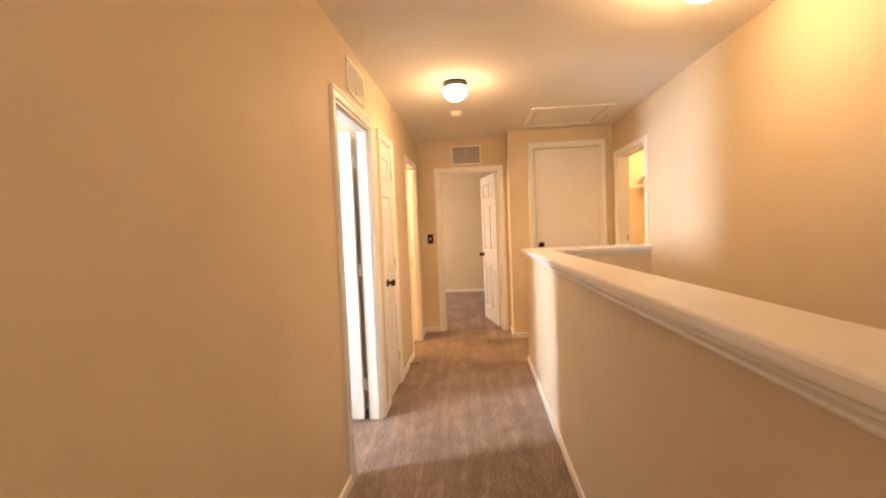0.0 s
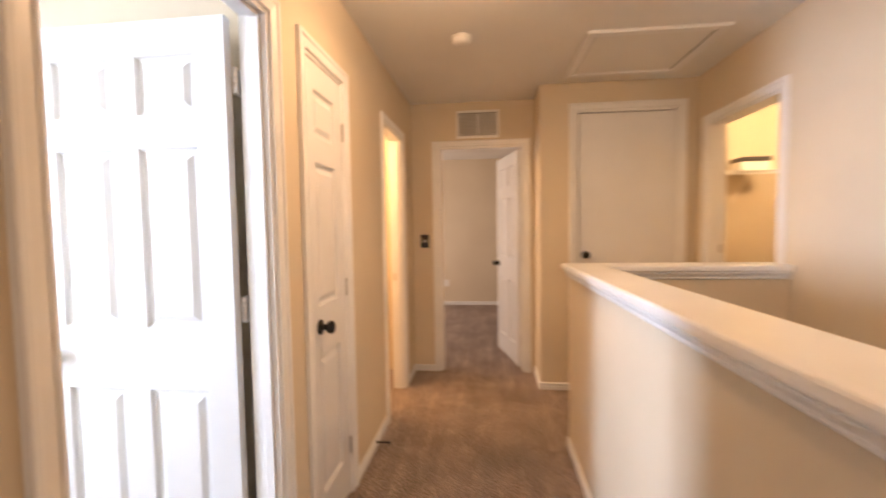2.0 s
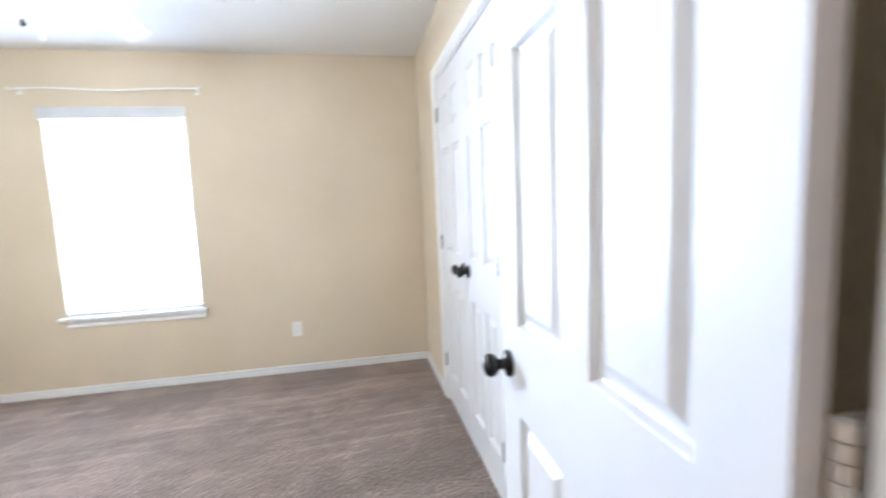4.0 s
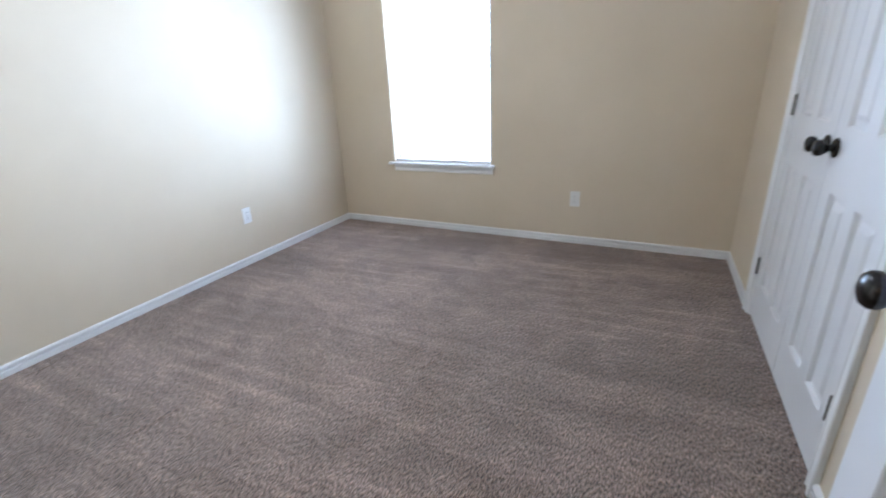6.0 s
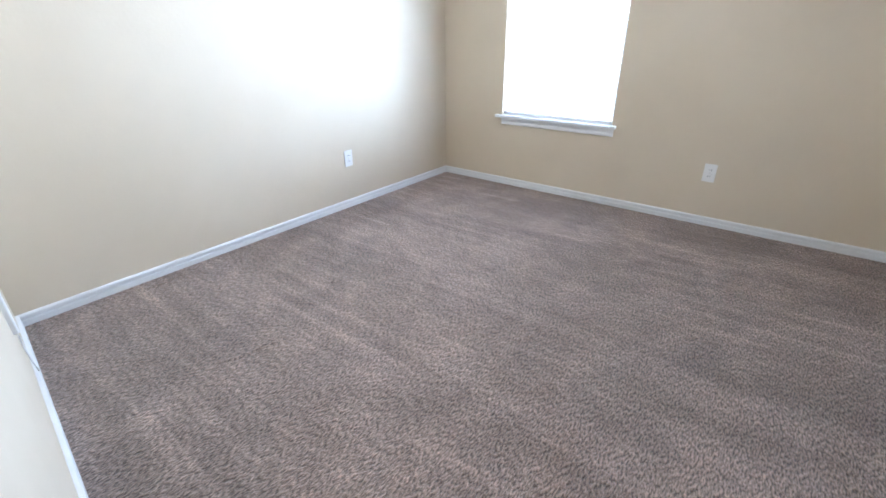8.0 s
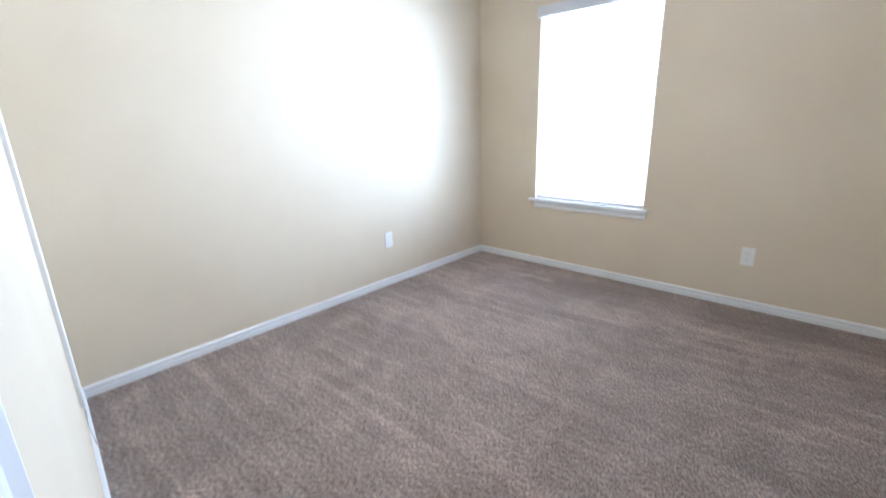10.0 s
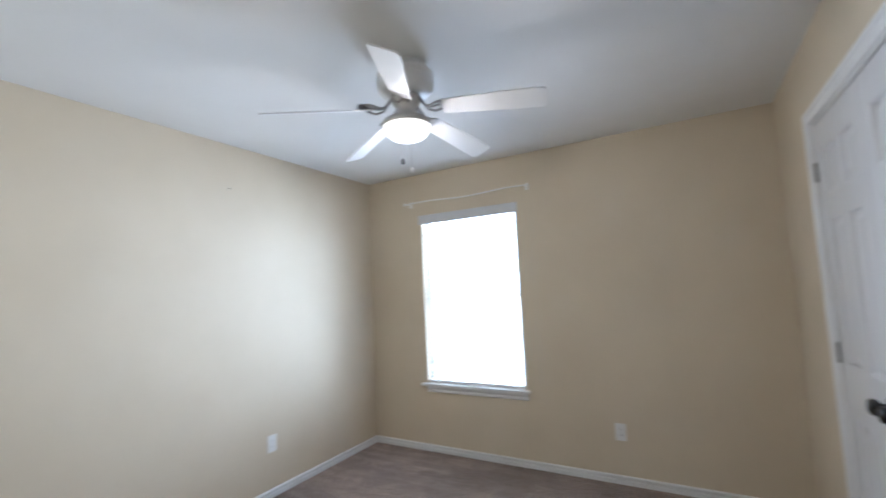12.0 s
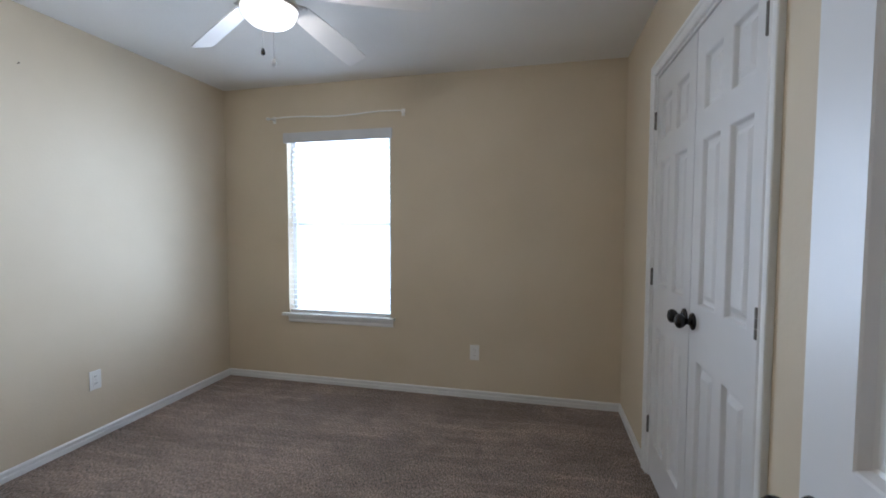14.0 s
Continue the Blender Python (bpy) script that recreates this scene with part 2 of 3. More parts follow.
def slab(name, axis, a0, a1, b0, b1, z0, z1, holes, mat, label, category="wall"):
    """A wall of thickness a0..a1 across the axis ('x' or 'y'), running b0..b1, with openings (b0, b1, z0, z1)."""
    bm = bmesh.new()
    cuts = sorted({b0, b1, *(h[0] for h in holes), *(h[1] for h in holes)})

    def brick(p, q, lo, hi):
        if hi - lo > 1e-4:
            box(*((a0, a1, p, q) if axis == 'x' else (p, q, a0, a1)), lo, hi, bm=bm)
    for p, q in zip(cuts, cuts[1:]):
        inside = sorted((h[2], h[3]) for h in holes if h[0] <= p + 1e-5 and h[1] >= q - 1e-5)
        low = z0
        for lo, hi in inside:
            brick(p, q, low, lo)
            low = hi
        brick(p, q, low, z1)
    bmesh.ops.remove_doubles(bm, verts=bm.verts, dist=1e-5)
    bm.verts.index_update()
    seen = {}
    for f in bm.faces:
        seen.setdefault(tuple(sorted(v.index for v in f.verts)), []).append(f)
    bmesh.ops.delete(bm, geom=[f for fs in seen.values() if len(fs) > 1 for f in fs], context='FACES_ONLY')
    return thing(name, bm, mat, label, category, kind="structure")


# ---------------------------------------------------------------- the shell
H = 2.44
HALL_L, BED_E = -0.765, -0.855          # the two faces of the wall between hall and bedroom
BED_W, BED_S, BED_N = -4.20, 0.945, 4.145
SKEW = 0.0905                         # the bedroom wall runs slightly off square south of the door
END_Y, BUMP_Y, BUMP_X = 6.55, 6.15, 0.345
STAIR_R = 1.53
FAR_Y = 9.93

floor_bm = bmesh.new()
for x0, x1, y0, y1 in ((-4.32, 0.54, -1.32, 6.67), (0.54, 1.65, 5.09, 6.67), (-2.72, 1.72, 6.67, 10.05), (1.65, 2.9, 4.9, 7.02)):
    box(x0, x1, y0, y1, -0.12, 0.0, bm=floor_bm)
floor = thing("floor", floor_bm, carpet, "taupe brown cut-pile carpet brushed by a vacuum cleaner", "carpet", kind="structure")


def pile_ridge(x0, x1, y0, y1, height):
    """A short crease pressed up in the pile, such as a furniture foot leaves."""
    bm = bmesh.new()
    a, b = Vector((x0, y0, 0)), Vector((x1, y1, 0))
    side = (b - a).normalized().cross(Vector((0, 0, 1)))
    across = [(-0.022, 0.0), (-0.012, 0.35), (-0.005, 0.9), (0.0, 1.0), (0.004, 0.8), (0.008, 0.25), (0.012, 0.0)]
    rings = []
    for k in range(9):
        f = k / 8
        swell = height * math.sin(math.pi * f) ** 0.6 * (0.8 + 0.2 * math.sin(9 * f))
        wave = 0.006 * math.sin(7 * f + x0 * 9)
        rings.append([bm.verts.new(a.lerp(b, f) + side * (o + wave) + Vector((0, 0, swell * h - 0.001))) for o, h in across])
    for p, q in zip(rings, rings[1:]):
        for k in range(len(across) - 1):
            bm.faces.new((p[k], p[k + 1], q[k + 1], q[k]))
    part("pile_ridge", bm, carpet, floor, smooth=True)


for crease in ((-1.48, -1.69, 1.90, 1.96, 0.013), (-2.30, -2.53, 1.935, 1.96, 0.013), (-2.34, -2.46, 1.088, 1.09, 0.011), (-1.52, -1.74, 1.048, 1.034, 0.012), (-2.28, -2.46, 2.765, 2.795, 0.013)):
    pile_ridge(*crease)
thing("floor_stairwell", box(0.54, 1.65, -1.32, 5.09, -1.42, -1.3), carpet, "taupe carpet at the bottom of the stairwell", "carpet", kind="structure")
thing("ceiling", box(-4.32, 2.9, -1.32, 10.05, H, H + 0.12), ceiling_paint, "off-white lightly textured painted ceiling", "ceiling", kind="structure")

TAN = "tan painted drywall with a light orange-peel texture"
DOOR_S = 3.215                        # where the bedroom doorway starts
slab("wall_hall_left", 'x', BED_E, HALL_L, DOOR_S, END_Y, 0, H, [(DOOR_S, 3.98, 0, 2.05), (4.232, 4.688, 0, 2.045), (5.485, 6.11, 0, 2.05)], paint, TAN)
wedge = bmesh.new()
foot = [(HALL_L, -1.32), (HALL_L, DOOR_S), (BED_E, DOOR_S), (BED_E - SKEW * (DOOR_S - 0.825), 0.825), (BED_E - SKEW * (DOOR_S - 0.825), -1.32)]
low, high = [wedge.verts.new((x, y, 0)) for x, y in foot], [wedge.verts.new((x, y, H)) for x, y in foot]
wedge.faces.new(low), wedge.faces.new(high)
for k in range(len(foot)):
    n = (k + 1) % len(foot)
    wedge.faces.new((low[k], low[n], high[n], high[k]))
thing("wall_bedroom_east", wedge, paint, TAN, "wall", kind="structure")
slab("wall_bedroom_north", 'y', BED_N, BED_N + 0.065, -4.32, BED_E, 0, H, [(-3.354, -2.202, 0, 2.060)], paint, TAN)
slab("wall_bedroom_west", 'x', BED_W - 0.12, BED_W, BED_S - 0.02, BED_N + 0.02, 0, H, [(1.540, 2.440, 0.56, 2.04)], paint, TAN).matrix_basis = west_turn
slab("wall_bedroom_south", 'y', BED_S - 0.12, BED_S, -4.32, BED_E - SKEW * (DOOR_S - BED_S) + 0.02, 0, H, [], paint, TAN)
slab("wall_hall_end", 'y', END_Y, END_Y + 0.12, -2.72, STAIR_R + 0.12, 0, H, [(-0.519, 0.253, 0, 2.05)], paint, TAN)
slab("wall_bump", 'y', BUMP_Y, BUMP_Y + 0.12, BUMP_X, STAIR_R, 0, H, [(0.622, 1.395, 0.70, 2.228)], paint, TAN)
slab("wall_bump_side", 'x', BUMP_X, BUMP_X + 0.12, BUMP_Y + 0.12, END_Y, 0, H, [], paint, TAN)
slab("wall_stair_right", 'x', STAIR_R, STAIR_R + 0.12, -1.32, END_Y, -1.3, H, [(5.178, 5.99, 0, 2.06)], paint, TAN)
# the opening is out of view, added for the fill lamp behind it
slab("wall_hall_south", 'y', -1.32, -1.2, HALL_L, STAIR_R, -1.3, H, [(-0.5, 0.7, 0.65, 2.05)], paint, TAN)
slab("wall_stairwell_floor_edge", 'x', 0.44, 0.54, -1.2, 5.09, -1.3, -0.12, [], paint, TAN)
slab("wall_far_room_north", 'y', FAR_Y, FAR_Y + 0.12, -2.72, 1.72, 0, H, [], paint, TAN)
# the west opening is out of view, added for the far room's fill lamp
slab("wall_far_room_west", 'x', -2.72, -2.6, END_Y + 0.12, FAR_Y, 0, H, [(7.7, 8.9, 0.7, 2.05)], paint, TAN)
slab("wall_far_room_east", 'x', 1.65, 1.77, END_Y + 0.12, FAR_Y, 0, H, [], paint, TAN)
slab("wall_bath_west", 'x', -2.52, -2.4, 5.12, END_Y, 0, H, [], paint, TAN)
slab("wall_bath_south", 'y', 5.0, 5.12, -2.52, BED_E, 0, H, [], paint, TAN)
slab("wall_linen_back", 'x', -1.62, -1.5, 4.21, 5.0, 0, H, [], paint, TAN)
slab("wall_wardrobe_back", 'y', 4.82, 4.94, -4.32, -1.62, 0, H, [], paint, TAN)
slab("wall_wardrobe_west", 'x', -4.32, -4.20, 4.21, 4.82, 0, H, [], paint, TAN)
slab("wall_closet_south", 'y', 4.9, 5.02, STAIR_R + 0.12, 2.9, 0, H, [], paint, TAN)
slab("wall_closet_north", 'y', 6.9, 7.02, STAIR_R + 0.17, 2.9, 0, H, [], paint, TAN)
slab("wall_closet_east", 'x', 2.78, 2.9, 5.02, 6.9, 0, H, [], paint, TAN)
slab("wall_closet_west", 'x', STAIR_R + 0.12, STAIR_R + 0.17, 6.67, 6.9, 0, H, [], paint, TAN)

# the half wall that guards the stairs, and its painted cap
HW0, HW1, HW_N, HW_TOP = 0.41, 0.54, 5.22, 1.054
RISE = 0.0145                          # the cap climbs slightly towards the head of the stairs


def climb(ob):
    """Lifts the upper part of the half wall and its cap along the run."""
    for v in ob.data.vertices:
        if v.co.z > 0.5:
            v.co.z += RISE * max(0.0, 5.1 - v.co.y)


half = box(HW0, HW1, -1.2, HW_N, 0, HW_TOP)
box(HW1, STAIR_R, HW_N - 0.13, HW_N, 0, HW_TOP, bm=half)
climb(thing("half_wall", half, paint, "tan drywall half wall guarding the stairwell", "half wall", kind="structure"))

CAP = [(0, -0.024), (0.006, -0.024), (0.010, -0.021), (0.012, -0.016), (0.010, -0.011), (0.016, -0.002), (0.024, 0.003), (0.028, 0.008), (0.029, 0.013), (0.026, 0.017), (0.026, 0.020), (0.036, 0.021), (0.040, 0.024), (0.041, 0.030), (0.041, 0.046), (0.038, 0.051), (0.034, 0.0535), (0, 0.054)]
cap = base("half_wall_cap", pose(0, 0, 0), "cream-white painted wooden cap with stepped moulding on the half wall", "wall cap", kind="structure")
top = box(HW0, HW1, -1.2, HW_N, HW_TOP, HW_TOP + 0.053)
box(HW1, STAIR_R, HW_N - 0.13, HW_N, HW_TOP, HW_TOP + 0.053, bm=top)
climb(part("cap_board", top, trim_paint, cap))
for a, b, out, c0, c1 in (((HW0, -1.2, HW_TOP), (HW0, HW_N, HW_TOP), (-1, 0, 0), 0, 1), ((HW1, -1.2, HW_TOP), (HW1, HW_N - 0.13, HW_TOP), (1, 0, 0), 0, 0),
                          ((HW0, HW_N, HW_TOP), (STAIR_R, HW_N, HW_TOP), (0, 1, 0), 1, 0), ((HW1, HW_N - 0.13, HW_TOP), (STAIR_R, HW_N - 0.13, HW_TOP), (0, -1, 0), 0, 0)):
    bm = bmesh.new()
    s, e, o = Vector(a), Vector(b), Vector(out)
    d = (e - s).normalized()
    va = [bm.verts.new(s + o * p + Vector((0, 0, q)) - d * (p * c0)) for p, q in CAP]
    vb = [bm.verts.new(e + o * p + Vector((0, 0, q)) + d * (p * c1)) for p, q in CAP]
    for k in range(len(CAP)):
        n = (k + 1) % len(CAP)
        bm.faces.new((va[k], va[n], vb[n], vb[k]))
    bm.faces.new(va)
    bm.faces.new(vb)
    climb(part("moulding", bm, trim_paint, cap))


# ---------------------------------------------------------------- baseboards
def baseboard(start, end, out):
    return thing("baseboard", moulding(BASE, (*start, 0), (*end, 0), (*out, 0)), trim_paint, "white painted baseboard with a ridged top", "baseboard", "baseboards", "structure")


SE = (BED_E - SKEW * (DOOR_S - BED_S), BED_S)
for run in (((BED_W, BED_S), (BED_W, BED_N), (1, 0)), ((BED_W, BED_S), SE, (0, 1)), (SE, (BED_E - SKEW * 0.053, DOOR_S - 0.053), (-1, 0)),
            ((BED_W + 0.04, BED_N), (-3.406, BED_N), (0, -1)), ((-2.150, BED_N), (BED_E, BED_N), (0, -1)),
            ((HALL_L, -1.2), (HALL_L, DOOR_S - 0.053), (1, 0)), ((HALL_L, 4.033), (HALL_L, 4.179), (1, 0)), ((HALL_L, 4.741), (HALL_L, 5.432), (1, 0)), ((HALL_L, 6.163), (HALL_L, END_Y), (1, 0)),
            ((HALL_L, END_Y), (-0.572, END_Y), (0, -1)), ((BUMP_X, BUMP_Y), (BUMP_X, END_Y), (-1, 0)), ((BUMP_X - 0.012, BUMP_Y), (STAIR_R, BUMP_Y), (0, -1)),
            ((HW0, -1.2), (HW0, HW_N), (-1, 0)), ((HW0 - 0.012, HW_N), (STAIR_R, HW_N), (0, 1)),
            ((-2.6, FAR_Y), (1.65, FAR_Y), (0, -1)), ((-2.6, END_Y + 0.12), (-2.6, FAR_Y), (1, 0)), ((1.65, END_Y + 0.12), (1.65, FAR_Y), (-1, 0))):
    board = baseboard(*run)
    if run[0] == (BED_W, BED_S) and run[2] == (1, 0):
        board.matrix_basis = west_turn


# ---------------------------------------------------------------- door frames
def door_frame(name, m, width, height, depth, label, sides=(True, True), near_foot=0.0):
    """A cased opening. Own axes: x along the wall from the first jamb, y through the wall (0 the first face, depth the second), z up.
    sides: which faces carry a casing; near_foot: where the first casing of face one starts."""
    f = base(name, m, label, "door frame", kind="structure")
    for x0, x1 in ((0, 0.018), (width - 0.018, width)):
        part("jamb", box(x0, x1, 0, depth, 0, height - 0.018), trim_paint, f)
    part("jamb", box(0, width, 0, depth, height - 0.018, height), trim_paint, f)
    for side, y, out in ((sides[0], 0.0, -1), (sides[1], depth, 1)):
        if not side:
            continue
        foot = near_foot if out < 0 else 0.0
        part("casing", moulding(CASING, (0.005, y, foot), (0.005, y, height - 0.005), (0, out, 0), (-1, 0, 0), 0, 1), trim_paint, f)
        part("casing", moulding(CASING, (width - 0.005, y, 0), (width - 0.005, y, height - 0.005), (0, out, 0), (1, 0, 0), 0, 1), trim_paint, f)
        part("casing", moulding(CASING, (0.005, y, height - 0.005), (width - 0.005, y, height - 0.005), (0, out, 0), (0, 0, 1), 1, 1), trim_paint, f)
    return f


def stop(f, x0, x1, y0, y1, z0, z1):
    part("door_stop_strip", box(x0, x1, y0, y1, z0, z1, 0.002), trim_paint, f)


# x of the frame runs along +y of the place when turned by 90 degrees: face one is then towards +x
bed_frame = door_frame("door_frame_bedroom", pose(HALL_L, DOOR_S, 0, 0, 0, 90), 0.765, 2.05, HALL_L - BED_E, "white painted bedroom door frame with moulded casing")
for x0, x1 in ((0.018, 0.030), (0.735, 0.747)):
    stop(bed_frame, x0, x1, 0.020, 0.050, 0, 2.02)
stop(bed_frame, 0.030, 0.735, 0.020, 0.050, 2.02, 2.032)
part("strike_plate", box(0.018, 0.0195, 0.058, 0.082, 0.90, 0.96), nickel, bed_frame, "small metal strike plate")
linen_frame = door_frame("door_frame_linen", pose(HALL_L, 4.232, 0, 0, 0, 90), 0.456, 2.045, HALL_L - BED_E, "white painted linen closet door frame", (True, False))
bath_frame = door_frame("door_frame_bath", pose(HALL_L, 5.485, 0, 0, 0, 90), 0.625, 2.05, HALL_L - BED_E, "white painted bathroom door frame, the door swung away")
for x0, x1 in ((0.018, 0.030), (0.595, 0.607)):
    stop(bath_frame, x0, x1, 0.020, 0.050, 0, 2.02)
part("strike_plate", box(0.6055, 0.607, 0.058, 0.082, 0.90, 0.96), dull_metal, bath_frame, "small metal strike plate")
end_frame = door_frame("door_frame_end", pose(-0.519, END_Y, 0), 0.772, 2.05, 0.12, "white painted door frame at the end of the hall")
for x0, x1 in ((0.018, 0.030), (0.742, 0.754)):
    stop(end_frame, x0, x1, 0.040, 0.075, 0, 2.025)
nook_frame = door_frame("door_frame_closet", pose(STAIR_R, 5.99, 0, 0, 0, -90), 0.812, 2.06, 0.12, "white painted cased opening of the lit closet", (False, False))
for a, b, up, c0, c1 in (((STAIR_R, 5.183, 1.102), (STAIR_R, 5.183, 2.055), (0, -1, 0), 0, 1), ((STAIR_R, 5.985, 0), (STAIR_R, 5.985, 2.055), (0, 1, 0), 0, 1), ((STAIR_R, 5.183, 2.055), (STAIR_R, 5.985, 2.055), (0, 0, 1), 1, 1)):
    piece = part("casing", moulding(CASING, a, b, (-1, 0, 0), up, c0, c1), trim_paint, nook_frame)
    piece.matrix_parent_inverse = nook_frame.matrix_basis.inverted()
part("strike_plate", box(0.018, 0.0195, 0.080, 0.106, 1.115, 1.175), nickel, nook_frame, "small metal strike plate")
wardrobe_frame = door_frame("door_frame_wardrobe", pose(-3.354, BED_N, 0), 1.152, 2.060, 0.065, "white painted wardrobe door frame with moulded casing", (True, False))

# the raised frame of the attic and air-handler door
hatch_frame = base("door_frame_hatch", pose(0, 0, 0), "white painted frame of a raised access door", "door frame", kind="structure")
hx0, hx1, hz0, hz1 = 0.622, 1.395, 0.70, 2.228
for x0, x1, z0, z1 in ((hx0, hx0 + 0.018, hz0, hz1), (hx1 - 0.018, hx1, hz0, hz1), (hx0 + 0.018, hx1 - 0.018, hz1 - 0.018, hz1), (hx0 + 0.018, hx1 - 0.018, hz0, hz0 + 0.018)):
    part("jamb", box(x0, x1, BUMP_Y, BUMP_Y + 0.12, z0, z1), trim_paint, hatch_frame)
i = 0.005
for a, b, up in (((hx0 + i, hz0 + i), (hx0 + i, hz1 - i), (-1, 0, 0)), ((hx1 - i, hz0 + i), (hx1 - i, hz1 - i), (1, 0, 0)),
                 ((hx0 + i, hz1 - i), (hx1 - i, hz1 - i), (0, 0, 1)), ((hx0 + i, hz0 + i), (hx1 - i, hz0 + i), (0, 0, -1))):
    part("casing", moulding(CASING, (a[0], BUMP_Y, a[1]), (b[0], BUMP_Y, b[1]), (0, -1, 0), up, 1, 1), trim_paint, hatch_frame)


# ---------------------------------------------------------------- doors
def knob_mesh():
    """Axis along +z: rose, neck and ball."""
    return lathe([(0, 0), (0.031, 0), (0.033, 0.004), (0.030, 0.009), (0.016, 0.012), (0.012, 0.020), (0.013, 0.028), (0.022, 0.034), (0.0275, 0.044),
                  (0.0275, 0.053), (0.022, 0.061), (0.011, 0.065), (0, 0.066)], 24)


def hinge(parent, m, mat=nickel, label="brushed metal butt hinge", leaf=0.030, knuckles=3, r=0.0062):
    """Axis z up, leaf in the xz plane towards -x, barrel at the origin."""
    h = part("hinge", box(-leaf, 0.0, 0.0, 0.0025, -0.044, 0.044), mat, parent, label, m)
    pitch = 0.087 / knuckles
    for k in range(knuckles):
        lo, hi = -0.0435 + k * pitch, -0.0435 + (k + 1) * pitch - 0.0018
        part("knuckle", lathe([(0, lo), (r - 0.0006, lo), (r, lo + 0.002), (r, hi - 0.002), (r - 0.0006, hi), (0, hi)], 12),
             mat, h, m=pose(0, -0.003, 0))
    return h


def panel_door(name, m, width, height, label, knob_x=None, knob_z=0.93, both=True, bottom=0.012, group="", panels=True, rows=None, stile=0.105, muntin=0.095, single=False):
    """A moulded door. Own axes: x from the hinge edge, y through the leaf (0 the show face, T the other), z up."""
    T = 0.035
    d = base(name, m, label, "door", group, "structure")
    rows = rows or ((0.20, 0.80), (1.01, 1.615), (1.72, 1.915))
    pw = (width - 2 * stile - muntin) / 2
    cols = ((stile, stile + pw), (stile + pw + muntin, width - stile)) if panels else ()
    if single:
        cols = ((stile, width - stile),)
    rows = rows if panels else ()
    xs = sorted({0, width, *(v for c in cols for v in c)})
    zs = sorted({bottom, height, *(v for r in rows for v in r)})
    bm = bmesh.new()

    def is_hole(x, z):
        return any(c[0] < x < c[1] for c in cols) and any(r[0] < z < r[1] for r in rows)
    grid = {}

    def vert(x, y, z):
        key = (round(x, 5), round(y, 5), round(z, 5))
        if key not in grid:
            grid[key] = bm.verts.new((x, y, z))
        return grid[key]
    for x0, x1 in zip(xs, xs[1:]):
        for z0, z1 in zip(zs, zs[1:]):
            if is_hole((x0 + x1) / 2, (z0 + z1) / 2):
                continue
            for y in (0, T):
                bm.faces.new([vert(x0, y, z0), vert(x1, y, z0), vert(x1, y, z1), vert(x0, y, z1)])
    for z0, z1 in zip(zs, zs[1:]):
        for x in (0, width):
            bm.faces.new([vert(x, 0, z0), vert(x, T, z0), vert(x, T, z1), vert(x, 0, z1)])
    for x0, x1 in zip(xs, xs[1:]):
        for z in (bottom, height):
            bm.faces.new([vert(x0, 0, z), vert(x0, T, z), vert(x1, T, z), vert(x1, 0, z)])
    rim = [e for e in bm.edges if len(e.link_faces) == 2 and e.calc_face_angle(0) > 1.0]
    bmesh.ops.bevel(bm, geom=rim, offset=0.0018, segments=1, affect='EDGES')
    part("leaf", bm, door_paint, d)
    for c0, c1 in cols:
        for r0, r1 in rows:
            bm = bmesh.new()
            for y, s in ((0, 1), (T, -1)):
                loops = []
                for inset, sink in ((0, 0), (0.003, 0.0025), (0.008, 0.0140), (0.014, 0.0160), (0.024, 0.0150), (0.042, 0.0040), (0.046, 0.0030)):
                    loops.append([bm.verts.new((x, y + s * sink, z)) for x, z in ((c0 + inset, r0 + inset), (c1 - inset, r0 + inset), (c1 - inset, r1 - inset), (c0 + inset, r1 - inset))])
                for a, b in zip(loops, loops[1:]):
                    for k in range(4):
                        bm.faces.new((a[k], a[(k + 1) % 4], b[(k + 1) % 4], b[k]))
                bm.faces.new(loops[-1])
            part("door_panel", bm, door_paint, d)
    if knob_x is not None:
        part("knob", knob_mesh(), bronze, d, "dark bronze round knob", pose(knob_x, 0, knob_z, 90, 0, 0), True)
        if both:
            part("knob", knob_mesh(), bronze, d, "dark bronze round knob", pose(knob_x, T, knob_z, -90, 0, 0), True)
    return d


# bedroom door, swung right back into the room; its hinges sit on the jamb farther along the hall
bed_door = panel_door("door_1", pose(-0.893, 3.932, 0, 0, 0, 179.1) @ Matrix.Diagonal((1, -1, 1, 1)), 0.738, 2.025, "white six-panel door standing open into the bedroom", 0.692, 0.906)
for z in (0.25, 1.07, 1.83):
    hinge(bed_door, pose(-0.008, 0.040, z, 0, 0, -90), trim_paint, "hinge painted over in cream", 0.045, 5, 0.0095)
# linen closet door, closed
linen_door = panel_door("door_2", pose(HALL_L - 0.004, 4.668, 0, 0, 0, -90) @ Matrix.Diagonal((1, -1, 1, 1)), 0.416, 2.022, "narrow closed white three-panel door of the linen closet", 0.330, 0.925, False, stile=0.085, single=True)
for z in (0.25, 1.05, 1.80):
    hinge(linen_door, pose(-0.002, -0.004, z, 0, 0, 0))
# door of the far room, ajar
far_door = panel_door("door_3", pose(0.233, 6.675, 0, 0, 0, 104), 0.728, 2.025, "white six-panel door standing open into the far room", 0.668, 0.935)
for z in (0.25, 1.05, 1.83):
    hinge(far_door, pose(-0.002, 0.006, z, 0, 0, 90))
